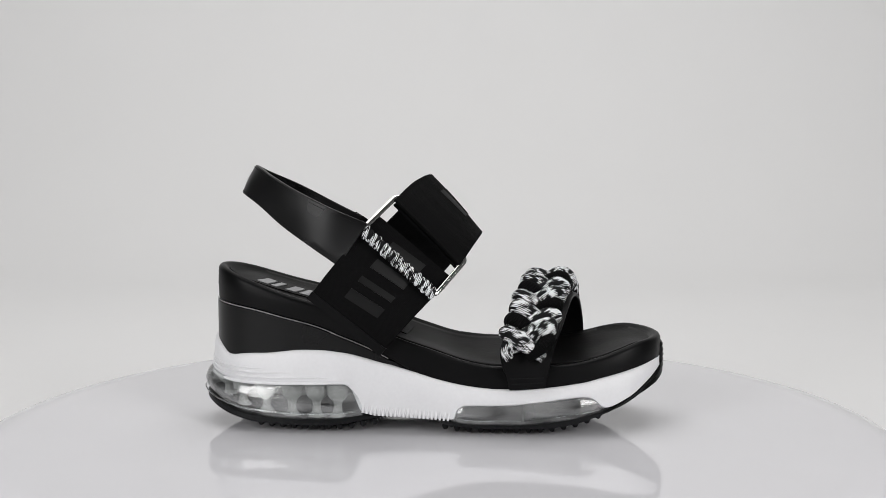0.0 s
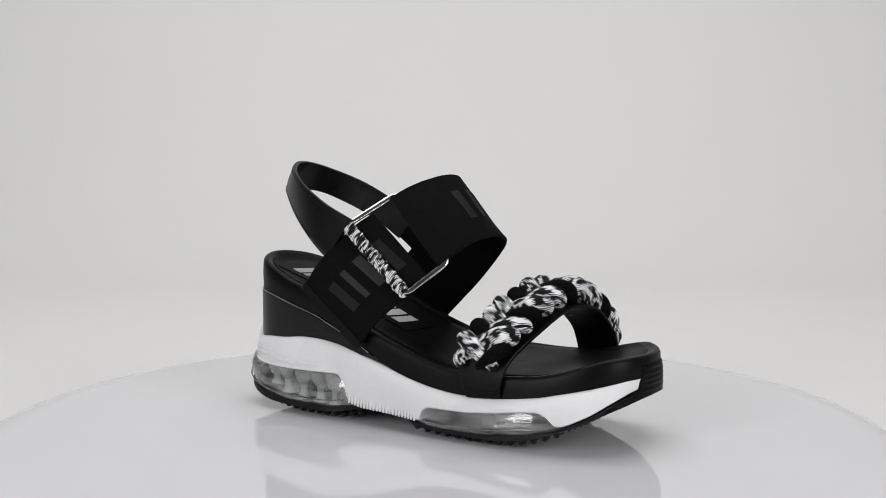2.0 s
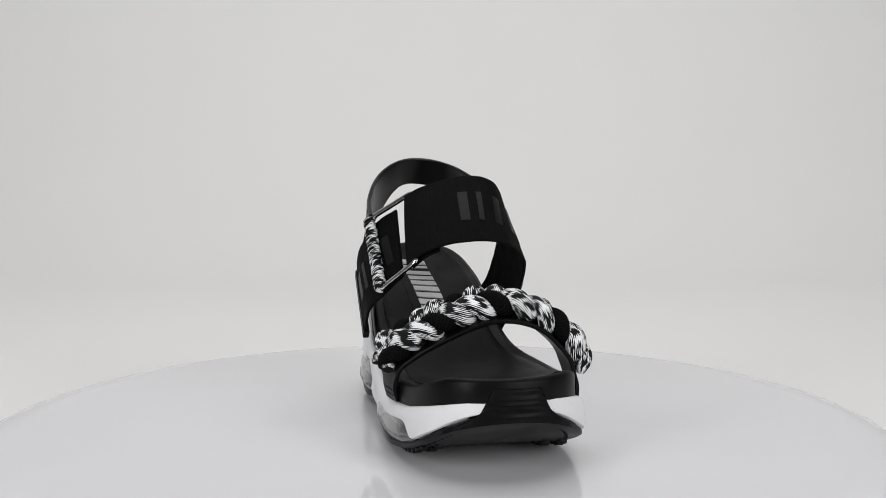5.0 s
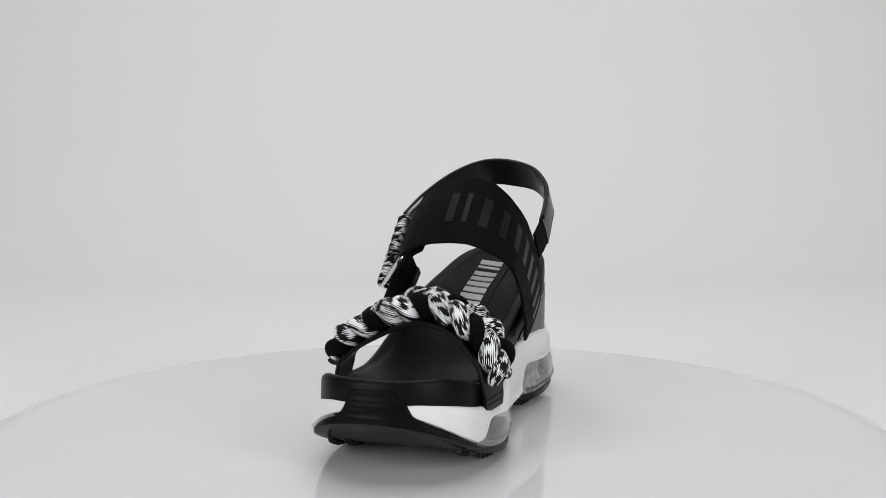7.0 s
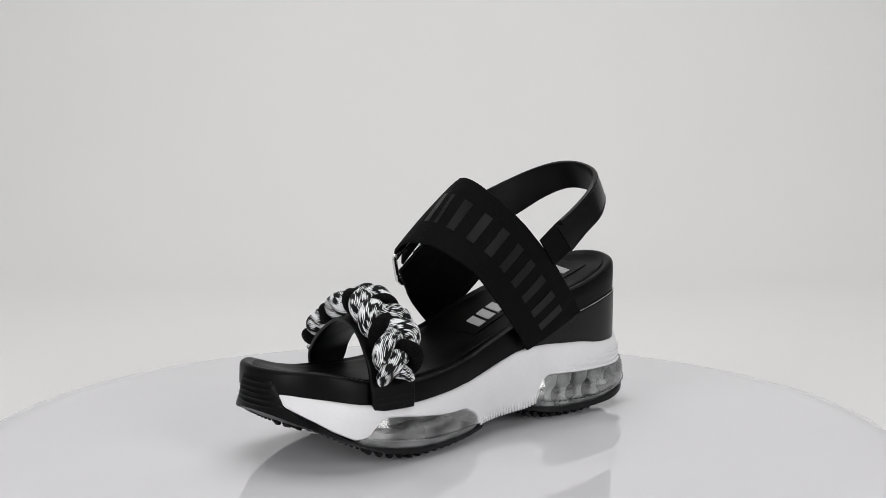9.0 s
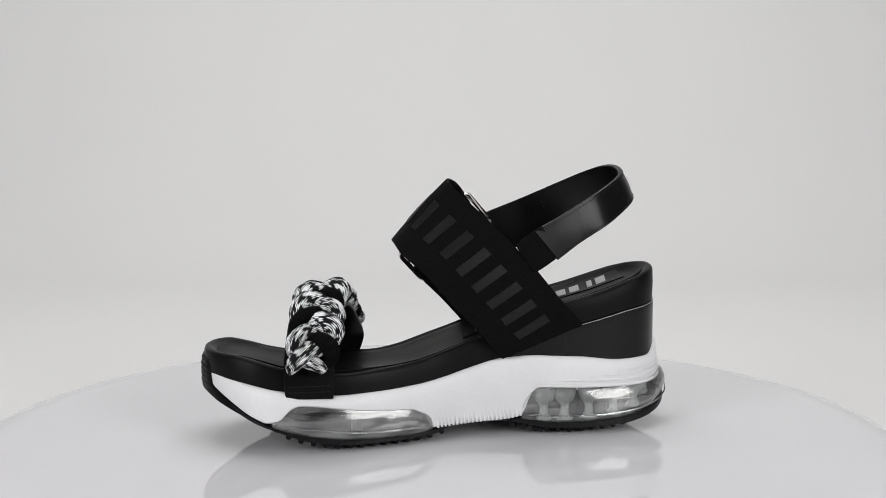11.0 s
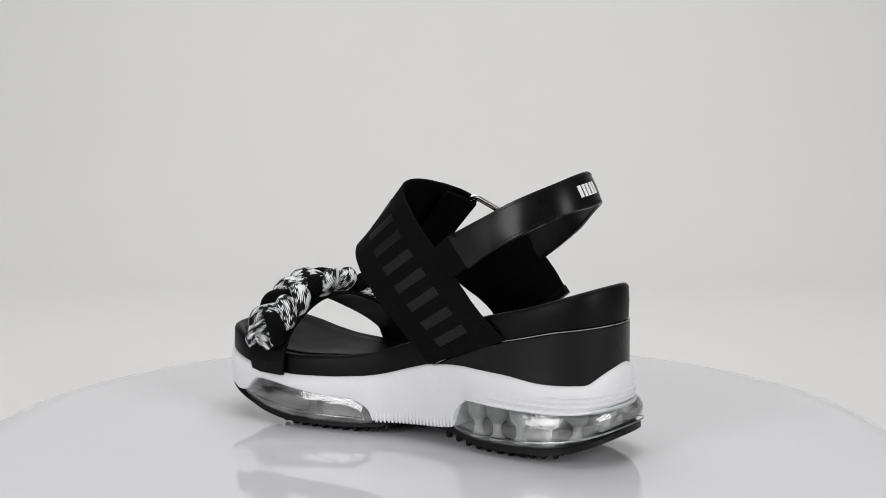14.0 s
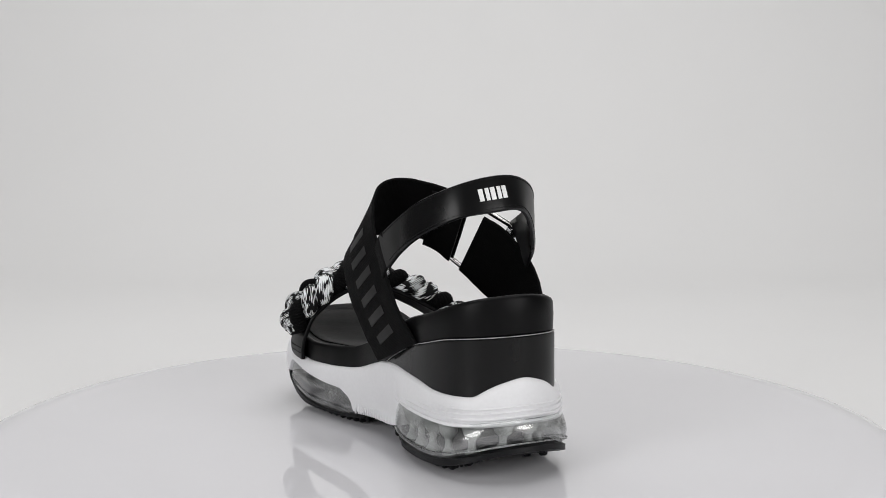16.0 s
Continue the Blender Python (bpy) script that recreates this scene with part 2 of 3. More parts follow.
class Band:
    """A flat strap between two edges, in millimetres: at(u, v, h) lies u along it, v across it and h above its middle."""

    def __init__(self, edge_a, edge_b, n=60, thick=2.0, flip=1, crown=0.0):
        self.a, self.b, self.n, self.thick, self.flip, self.crown = spline(edge_a, n), spline(edge_b, n), n, thick, flip, crown
        mid = (self.a + self.b) / 2
        self.length = float(np.linalg.norm(np.diff(mid, axis=0), axis=1).sum())
        self.width = float(np.linalg.norm(self.b - self.a, axis=1).mean())
        t = np.gradient(mid, axis=0)
        nr = np.cross(t, self.b - self.a) * flip
        self.nr = nr / np.linalg.norm(nr, axis=1, keepdims=True)

    def at(self, u, v, h=0.0):
        i = u * (self.n - 1)
        pick = lambda arr: np.array([np.interp(i, range(self.n), arr[:, j]) for j in range(3)])
        nr = pick(self.nr)
        return pick(self.a) * (1 - v) + pick(self.b) * v + nr / np.linalg.norm(nr) * (h + self.crown * (1 - (2 * v - 1) ** 2))

    def mesh(self, u0=0.0, u1=1.0, v0=0.0, v1=1.0, lo=None, hi=None, nu=None, nv=8, wave=0.0):
        lo = -self.thick / 2 if lo is None else lo
        hi = self.thick / 2 if hi is None else hi
        nu = nu or max(2, int(self.n * (u1 - u0)))
        r = min(0.3 * (hi - lo), 0.5)
        e = r / self.width
        ring = [(v0, lo + r), (v0, hi - r), (v0 + e, hi)] + [(v0 + (v1 - v0) * k / nv, hi) for k in range(1, nv)]
        ring += [(v1 - e, hi), (v1, hi - r), (v1, lo + r), (v1 - e, lo)]
        ring += [(v1 - (v1 - v0) * k / nv, lo) for k in range(1, nv)] + [(v0 + e, lo)]
        bm = bmesh.new()
        uvl = bm.loops.layers.uv.new("UVMap")
        rows, us = [], np.linspace(u0, u1, nu)
        for u in us:
            bend = wave * math.sin(u * 37) + wave * 0.6 * math.sin(u * 91 + 1)
            rows.append([bm.verts.new(Vector(self.at(u, v, h + bend)) * 0.001) for v, h in ring])
        k = len(ring)
        for i in range(nu - 1):
            for s in range(k):
                j = (s + 1) % k
                f = bm.faces.new((rows[i][s], rows[i][j], rows[i + 1][j], rows[i + 1][s]))
                for loop, (ui, vi) in zip(f.loops, ((i, s), (i, j), (i + 1, j), (i + 1, s))):
                    loop[uvl].uv = (us[ui] * self.length * 0.001, ring[vi][0] * self.width * 0.001)
        bm.faces.new(rows[0])
        bm.faces.new(rows[-1])
        return bm

    def patch(self, u0, u1, v0, v1, slant=0.0, h=0.3, n=6):
        """A thin raised bar on the outer side."""
        bm = bmesh.new()
        lo, hi = self.thick / 2 - 0.3, self.thick / 2 + h
        grid = {}
        for i in range(n + 1):
            for j in range(n + 1):
                for k, hh in ((0, lo), (1, hi)):
                    v = v0 + (v1 - v0) * j / n
                    u = u0 + (u1 - u0) * i / n + slant * (j / n - 0.5)
                    grid[i, j, k] = bm.verts.new(Vector(self.at(u, v, hh)) * 0.001)
        for i in range(n):
            for j in range(n):
                for k in (0, 1):
                    bm.faces.new((grid[i, j, k], grid[i + 1, j, k], grid[i + 1, j + 1, k], grid[i, j + 1, k]))
        edge = [(i, 0) for i in range(n)] + [(n, j) for j in range(n)] + [(i, n) for i in range(n, 0, -1)] + [(0, j) for j in range(n, 0, -1)]
        for p, q in zip(edge, edge[1:] + edge[:1]):
            bm.faces.new((grid[(*p, 0)], grid[(*q, 0)], grid[(*q, 1)], grid[(*p, 1)]))
        return bm


def box(bm, centre, size, turn=None):
    m = Matrix.Translation(Vector(centre) * 0.001) @ (turn or Matrix()) @ Matrix.Diagonal((*[s * 0.001 for s in size], 1))
    return bmesh.ops.create_cube(bm, size=1.0, matrix=m)["verts"]


# ---- the studio ----
def studio():
    # paper sweep: floor under the table, a wide curve, then the upright backdrop
    bm = bmesh.new()
    line = [(-2.6, -0.045), (0.9, -0.045)] + [(0.9 + 0.55 * math.sin(a), 0.505 - 0.55 * math.cos(a)) for a in np.linspace(0.1, 1.57, 16)] + [(1.45, 2.6)]
    rows = [[bm.verts.new((x, y, z)) for x in np.linspace(-2.2, 2.2, 12)] for y, z in line]
    for a, b in zip(rows, rows[1:]):
        for i in range(11):
            bm.faces.new((a[i], a[i + 1], b[i + 1], b[i]))
    sweep = part("backdrop", bm, PAPER)
    tagged(sweep, "pale grey seamless paper sweep behind the turntable", "backdrop", kind="structure")
    # unseen walls and ceiling, added round the set in grey to limit fill and reflections
    for name, c, s in (("unseen_wall_west", (-2250, -600, 1280), (100, 4200, 2700)), ("unseen_wall_east", (2250, -600, 1280), (100, 4200, 2700)),
                       ("unseen_wall_south", (0, -2650, 1280), (4400, 100, 2700)), ("ceiling", (0, -600, 2680), (4600, 4200, 100))):
        bm = bmesh.new()
        box(bm, c, s)
        tagged(part(name, bm, WALL, smooth=False), "unseen plain grey studio surface, added to hold back fill light", "wall" if "wall" in name else "ceiling", kind="structure")


def turntable():
    base = new("turntable")
    tagged(base, "round glossy white acrylic turntable under the sandal", "turntable")
    R = 268
    ring = [(R - 3, -26), (R, -23), (R, -15.0)] + [(R - 34 * (1 - math.cos(a)), -15 + 15 * math.sin(a)) for a in np.linspace(0.15, math.pi / 2, 12)]
    rings = []
    for r, z in [(1, -26)] + ring + [(R * 0.6, 0), (R * 0.25, 0), (1, 0)]:
        rings.append([(r * math.cos(a), r * math.sin(a), z) for a in np.linspace(0, 2 * math.pi, 160, endpoint=False)])
    bm = skin(rings)
    part("disc", bm, TABLE, base)
    bm = bmesh.new()
    bmesh.ops.create_cone(bm, cap_ends=True, segments=64, radius1=0.16, radius2=0.15, depth=0.019, matrix=Matrix.Translation((0, 0, -0.0355)))
    part("foot", bm, RUBBER, base, "dark turning foot")
    return base


# ---- the sandal: plan outline and heights, in millimetres; x to the toe ----
PLAN = [(-124.5, 4), (-122, 16.5), (-115, 27), (-104, 33), (-85, 36), (-60, 36), (-30, 34.5), (0, 35), (18, 38), (36, 42), (60, 45.5), (88, 44.2),
        (104, 40.7), (116.5, 33), (125.2, 22), (129.3, 10), (130, -1), (128.6, -10), (124.4, -20), (116, -28.6), (104, -34.6), (85, -38.6), (58, -40.5), (30, -39.5),
        (0, -38.5), (-30, -37), (-60, -33), (-85, -29.2), (-104, -24.2), (-115, -17.5), (-122, -7.5)]
OUTLINE = spline(PLAN, 360, closed=True)
_d = np.roll(OUTLINE, -1, 0) - np.roll(OUTLINE, 1, 0)
OUT_N = np.stack([-_d[:, 1], _d[:, 0]], 1) / np.linalg.norm(_d, axis=1, keepdims=True)
if np.dot(OUT_N[0], (-1, 0)) < 0:
    OUT_N = -OUT_N

rim_z = table((-126, 88.5), (-109, 83.2), (-84, 75.0), (-61, 68.8), (-40, 61.1), (-21, 53), (-2, 46.2), (17, 40), (33, 37.5), (55, 36.8), (75, 37.8), (92, 41), (105, 44.8), (118, 47.8), (133, 48.4))
arch = table((-126, 0.5), (-90, 1.1), (-50, 1.8), (-21, 2.2), (5, 2.0), (30, 2.6), (65, 1.6), (95, 1.4), (120, 0.6), (133, 0))
top_z = table((-130, 52), (-124, 50), (-120, 47.5), (-115, 43.5), (-108, 41), (-95, 40.3), (-72, 42), (-50, 42), (-27, 38), (-12, 34), (3, 29.5), (19, 26),
              (38, 23.8), (60, 23.3), (80, 25.5), (92, 28.5), (107, 32.7), (121, 36.5), (133, 40))
seam_z = table((-126, 68.5), (-103, 65.4), (-84, 61), (-65, 56.3), (-53, 51.6), (-37, 45.3), (-22, 37.6), (-10, 31), (0, 26), (20, 18), (133, 17))
cushion_z = table((-132, 29), (-126, 27.6), (-118, 25.8), (-109, 25), (-100, 24.5), (-84, 24.2), (-56, 24), (-50, 23.8), (-46.5, 21.6), (-44, 16.3), (-40.5, 8.4), (-30, 6.6), (-15, 6.1), (0, 5.6),
                  (10.5, 5.4), (12.5, 10.6), (17, 13.4), (36, 13.6), (58, 15.7), (73, 17.7), (82, 18.4), (86, 17.4), (93, 12.2), (106, 17.5), (118, 25), (126, 30), (133, 33))
sole_top = table((-134, 20), (-130, 18), (-124, 15.3), (-116, 11), (-103, 7), (-84, 5), (-60, 4.6), (-41, 6.5), (-20, 7.5), (0, 6.5), (10, 4.5), (29, 3.2), (51, 3.6), (73, 6.2), (93, 10.2), (106, 16.8), (118, 24.2), (126, 29), (133, 32))
sole_low = table((-134, 16.5), (-130, 14.5), (-123, 10.8), (-116, 7), (-108, 3.8), (-97, 1.4), (-70, 0.3), (-52, 0.9), (-34, 4.2), (-15, 5.4), (0, 4.2), (8, 1.4), (30, 0.1), (58, 0.3), (77, 2.8), (93, 8.2), (106, 14), (118, 20.4), (126, 24.5), (133, 28))


def tilt(x, y):
    return arch(x) * np.clip(np.asarray(y) / 36.0, -1, 1)


def height(zf, x, y):
    """zf is a function of x, or of x and y."""
    try:
        return zf(x, y)
    except TypeError:
        return zf(x)


def side_share(y):
    return np.clip((np.asarray(y) + 30.0) / 60.0, 0, 1)


lip_in = table((-133, 0.5), (-127, 0), (-123, -3.6), (-117, -5.2), (-109, -2.8), (-80, -1.4), (-47, 0.6), (-22, 3.4), (4, 3.4), (36, 4.5), (65, 4.1), (85, 2.9), (97, 1.5), (112, 0.6), (124, -0.6), (133, -1.5))
lip_out = table((-133, 0.5), (-127, 0), (-123, -3.6), (-117, -4.8), (-107, -0.8), (-97, 0.6), (-65, 1.4), (-40, -0.8), (-22, -1.6), (0, -1.8), (22, -1.7), (44, -0.8), (69, 0.4), (90, 0), (107, -0.8), (124, -1.2), (133, -1.5))
inner_lift = table((8, 0), (16, 0.5), (24, 3.4), (54, 4.2), (89, 4.6), (95, 2.2), (100, 0))


def lip(x, y):
    return top_z(x) + lip_in(x) * side_share(y) + lip_out(x) * (1 - side_share(y))


def under(x, y):
    """The lower edge of the white foam, higher over the forefoot cushion on the inner side."""
    return cushion_z(x) + inner_lift(x) * np.clip(np.asarray(y) / 36.0, 0, 1)


def ring(inset, zf):
    ins = inset(OUTLINE[:, 0]) if callable(inset) else inset
    xy = OUTLINE - OUT_N * (np.zeros(len(OUTLINE)) + ins)[:, None]
    z = height(zf, OUTLINE[:, 0], xy[:, 1])
    return np.column_stack([xy, z])


def shrink(r, t, zf):
    """The ring drawn in by t towards the middle line, at heights zf(x, y)."""
    sx = np.clip(r[:, 0], r[:, 0].min() + 24, r[:, 0].max() - 24)
    xy = r[:, :2] * (1 - t) + np.column_stack([sx, np.full(len(r), r[:, 1].mean())]) * t
    z = height(zf, xy[:, 0], xy[:, 1])
    return np.column_stack([xy, z])


def segment(x0, x1, inset, zf):
    """The part of the outline between two cross lines, closed by straight ends."""
    ins = inset(OUTLINE[:, 0]) if callable(inset) else np.full(len(OUTLINE), float(inset))
    xy = OUTLINE - OUT_N * ins[:, None]
    loop = []
    inside = (OUTLINE[:, 0] > x0) & (OUTLINE[:, 0] < x1)
    idx = [i for i in range(len(xy)) if inside[i]]
    prev = None
    for i in sorted(idx, key=lambda q: (q - SEG_START) % len(xy)):
        p = xy[i]
        if prev is not None and np.linalg.norm(p - prev) > 12:
            for s in np.linspace(0, 1, 12)[1:-1]:
                loop.append(prev * (1 - s) + p * s)
        loop.append(p)
        prev = p
    first = np.array(loop[0])
    if np.linalg.norm(first - prev) > 12:
        for s in np.linspace(0, 1, 12)[1:-1]:
            loop.append(prev * (1 - s) + first * s)
    xy = np.array(loop)
    return np.column_stack([xy, height(zf, xy[:, 0], xy[:, 1])])


SEG_START = 90


def slab(rings, low_cap, high_cap):
    """Rings from low to high, closed below and above by surfaces low_cap and high_cap."""
    full = [shrink(rings[0], t, low_cap) for t in (1.0, 0.6, 0.25)] + rings + [shrink(rings[-1], t, high_cap) for t in (0.12, 0.3, 0.5, 0.7, 0.85, 1.0)]
    bm = skin(full)
    bmesh.ops.remove_doubles(bm, verts=bm.verts[:], dist=1e-6)
    return bm


def build_sole(shoe):
    # black wedge under the heel
    low = lambda x: top_z(x) - 9.0
    seam = lambda x: np.maximum(seam_z(x), top_z(x) - 8.0)
    wedge_in = table((-126, -0.7), (-60, -0.7), (-30, -0.3), (-18, 2.5), (133, 3.0))
    rings = [ring(wedge_in, low), ring(wedge_in, lambda x: top_z(x) * 0.7 + seam(x) * 0.3), ring(wedge_in, lambda x: seam(x) - 1.0),
             ring(lambda x: wedge_in(x) + 0.9, lambda x: seam(x) - 0.1)]
    wedge = part("heel_wedge", slab(rings, low, lambda x: seam(x) - 0.2), LEATHER_SMOOTH, shoe, "smooth black leather-covered wedge")
    # platform with its rim
    base = lambda x: np.maximum(seam_z(x), top_z(x) - 9.0)
    rim = lambda x, y: rim_z(x) + tilt(x, y)
    dish = lambda x, y: rim_z(x) + tilt(x, y) - 2.6 * np.clip(1 - (np.abs(y) / 38.0) ** 2, 0, 1)
    rings = [ring(0.9, lambda x: base(x) + 0.1), ring(0.0, lambda x: base(x) + 1.0), ring(-0.3, lambda x, y: base(x) * 0.5 + rim(x, y) * 0.5), ring(0.0, lambda x, y: rim(x, y) - 2.2),
             ring(0.6, lambda x, y: rim(x, y) - 0.8), ring(1.8, lambda x, y: rim(x, y) - 0.1), ring(3.2, lambda x, y: rim(x, y) - 0.1), ring(4.4, lambda x, y: rim(x, y) - 0.9)]
    platform = part("platform", slab(rings, lambda x: base(x) + 0.2, dish), LEATHER, shoe, "black leather-wrapped platform with a rounded rim")
    # pale edge where wedge and platform meet
    sel = [p for p in np.roll(ring(-0.55, seam), 180, 0) if p[0] < -24]
    part("seam_edge", tube(sel, 0.24, 5), SEAM, platform, "thin pale seam line")
    # insole sheet
    proud = table((-126, 0.5), (50, 0.5), (85, 0.4), (133, 0.3))
    sock = lambda x, y: dish(x, y) + proud(x)
    ins_in = table((-126, 6.0), (-40, 6.5), (20, 8.0), (90, 6.5), (133, 6.0))
    rings = [ring(ins_in, lambda x, y: dish(x, y) - 0.8), ring(ins_in, lambda x, y: dish(x, y) + proud(x) - 0.35), ring(lambda x: ins_in(x) + 0.7, sock)]
    insole = part("insole", slab(rings, lambda x, y: dish(x, y) - 1.0, sock), INSOLE, shoe, "worn-looking black leather insole")
    # printed patch and lettering blocks down the heel of the insole
    def on_insole(x, y, h):
        return Vector((x, y, float(sock(np.array(x), np.array(y))) + h)) * 0.001
    def insole_block(name, x0, x1, y0, y1, slant, h, mat, parent, label=""):
        bm = bmesh.new()
        n, g = 5, {}
        for i in range(n + 1):
            for j in range(n + 1):
                for k, hh in ((0, -0.3), (1, h)):
                    y = y0 + (y1 - y0) * j / n
                    x = x0 + (x1 - x0) * i / n + slant * (j / n - 0.5)
                    g[i, j, k] = bm.verts.new(on_insole(x, y, hh))
        for i in range(n):
            for j in range(n):
                for k in (0, 1):
                    bm.faces.new((g[i, j, k], g[i + 1, j, k], g[i + 1, j + 1, k], g[i, j + 1, k]))
        e = [(i, 0) for i in range(n)] + [(n, j) for j in range(n)] + [(i, n) for i in range(n, 0, -1)] + [(0, j) for j in range(n, 0, -1)]
        for p, q in zip(e, e[1:] + e[:1]):
            bm.faces.new((g[(*p, 0)], g[(*q, 0)], g[(*q, 1)], g[(*p, 1)]))
        return part(name, bm, mat, parent, label)
    patch = insole_block("print_patch", -108, -14, -12, 13, 4, 0.55, INSOLE, insole, "plain black patch")
    for k in range(10):
        x = -99 + k * 7.9
        insole_block("print_block", x, x + (3.0 if k == 1 else 5.6), -7, 8, 4, 1.0, PRINT_LIGHT, insole, "silver-grey printed block" if k == 0 else "")
    # white midsole
    low = under
    out = table((-126, -3.0), (-90, -3.5), (-30, -3.0), (10, -3.5), (60, -4.4), (90, -4.8), (104, -5.0), (113, -3.0), (121, -1.4), (127, -0.4), (133, -0.2))
    tuck = table((-126, 0), (-62, 0), (-42, 3.6), (-12, 3.6), (4, 2.0), (14, 0), (133, 0))
    mid_lip = lambda x, y: lip(x, y) - 2.6
    mid = lambda s: (lambda x, y: low(x, y) * (1 - s) + mid_lip(x, y) * s)
    rings = [ring(lambda x: out(x) + 1.2 + tuck(x), low), ring(lambda x: out(x) - 0.2 + tuck(x), lambda x, y: low(x, y) + 0.8), ring(lambda x: out(x) - 0.4 + tuck(x) * 0.7, mid(0.35)), ring(lambda x: out(x) + tuck(x) * 0.2, mid(0.75)), ring(lambda x: out(x) * 0.85, lambda x, y: lip(x, y) - 2.6),
             ring(lambda x: out(x) * 0.62, lambda x, y: lip(x, y) - 0.7), ring(lambda x: out(x) * 0.3, lambda x, y: lip(x, y) - 0.05), ring(0.8, lambda x, y: lip(x, y) - 0.1)]
    midsole = part("midsole", slab(rings, low, lambda x, y: lip(x, y) - 1.0), FOAM, shoe, "bright white sculpted foam midsole")
    # mouldings round the heel above the clear cushion
    for k, (dz, r, x_end) in enumerate(((1.4, 1.1, -47), (4.4, 0.8, -58), (7.0, 0.7, -78), (9.4, 0.6, -92))):
        sel = [p for p in np.roll(ring(lambda x: out(x) - 0.45, lambda x: cushion_z(np.minimum(x, -56)) + dz + 0.03 * (x + 56)), 180, 0) if p[0] < x_end]
        part("moulding", tube(sel, np.interp(range(len(sel)), [0, 12, len(sel) - 13, len(sel) - 1], [0.15, r, r, 0.15]), 8), FOAM, midsole)
    # fine upright ribs at the waist
    bm = bmesh.new()
    bmesh.ops.create_cone(bm, cap_ends=True, segments=8, radius1=0.00065, radius2=0.00065, depth=0.0115)
    rib0 = part("rib", bm, FOAM, midsole, "narrow white rib")
    first = True
    for side in (1, -1):
        for k in range(22):
            x = -39 + k * 2.25
            cand = [i for i in range(len(OUTLINE)) if OUTLINE[i, 1] * side > 0]
            i = min(cand, key=lambda q: abs(OUTLINE[q, 0] - x))
            p = OUTLINE[i] + OUT_N[i] * (-float(out(np.array(x)) + tuck(np.array(x)) * 0.85) - 0.2)
            z = float(cushion_z(np.array(x)))
            ob = rib0 if first else new("rib", rib0.data)
            first = False
            ob.parent = midsole
            ob.matrix_basis = pose(x * 0.001, p[1] * 0.001, (z + 6.4 - 0.04 * k) * 0.001, 4 * side, 8, 0)
    # black rubber outsole, its lugs and toe guard
    o_in = table((-126, -7.2), (-110, -6.2), (-90, -4.5), (-60, -3), (-40, 1.5), (-10, 2.0), (10, -2.6), (60, -4.2), (85, -4.0), (102, -4.2), (113, -2.5), (121, -1.2), (127, -0.3), (133, -0.1))
    draw_in = table((-126, 4.5), (85, 4.5), (106, 1.8), (133, 1.2))
    rings = [ring(lambda x: o_in(x) + draw_in(x), sole_low), ring(o_in, lambda x: sole_low(x) + 1.0), ring(o_in, lambda x: sole_top(x) - 0.3), ring(lambda x: o_in(x) + 1.0, sole_top)]
    outsole = part("outsole", slab(rings, lambda x: sole_low(x) + 0.3, lambda x: sole_top(x) - 0.2), RUBBER, shoe, "black rubber outsole with moulded lugs")
    bm = bmesh.new()
    vs = box(bm, (0, 0, 0), (3.4, 4.4, 3.2))
    for v in vs:
        if v.co.z < 0:
            v.co.x *= 0.72
            v.co.y *= 0.8
    bmesh.ops.bevel(bm, geom=bm.edges[:], offset=0.0006, segments=1, affect="EDGES")
    lug_mesh = None
    for inset, step in ((3.6, 5.4), (12.0, 7.0)):
        dist = 0.0
        for i in range(len(OUTLINE)):
            dist += np.linalg.norm(OUTLINE[i] - OUTLINE[i - 1])
            if dist < step:
                continue
            x = OUTLINE[i, 0]
            fine = x < -104 or x > 92
            if -33 < x < 4 or (inset > 5 and fine) or x > 116:
                continue
            dist = step * 0.42 if fine else 0.0
            p = OUTLINE[i] - OUT_N[i] * inset
            slope = math.degrees(math.atan2(float(sole_low(np.array(x + 2)) - sole_low(np.array(x - 2))), 4))
            head = math.degrees(math.atan2(OUT_N[i, 1], OUT_N[i, 0])) - 90
            if lug_mesh is None:
                lug = part("lug", bm, RUBBER, outsole, "small rubber lug")
                lug_mesh = lug.data
            else:
                lug = new("lug", lug_mesh)
                lug.parent = outsole
            s = 0.45 if fine else 1.0
            lug.matrix_basis = pose(p[0] * 0.001, p[1] * 0.001, (float(sole_low(np.array(x))) - (0.6 if fine else 1.0)) * 0.001, 0, -slope if not fine else -slope * 0.7, head) @ Matrix.Diagonal((s, s, (0.55 if x > 0 else 0.8) if fine else 1, 1))
    # toe guard: grows out of the outsole and narrows upwards
    front = [i for i in range(len(OUTLINE)) if OUTLINE[i, 0] > 70]
    front = sorted(front, key=lambda i: OUTLINE[i, 1])
    fy, fx = OUTLINE[front, 1], OUTLINE[front, 0]
    halves = table((18, 40), (22, 34), (25, 28), (29, 21.5), (33, 17.5), (38, 15), (44, 12.5))
    rows = []
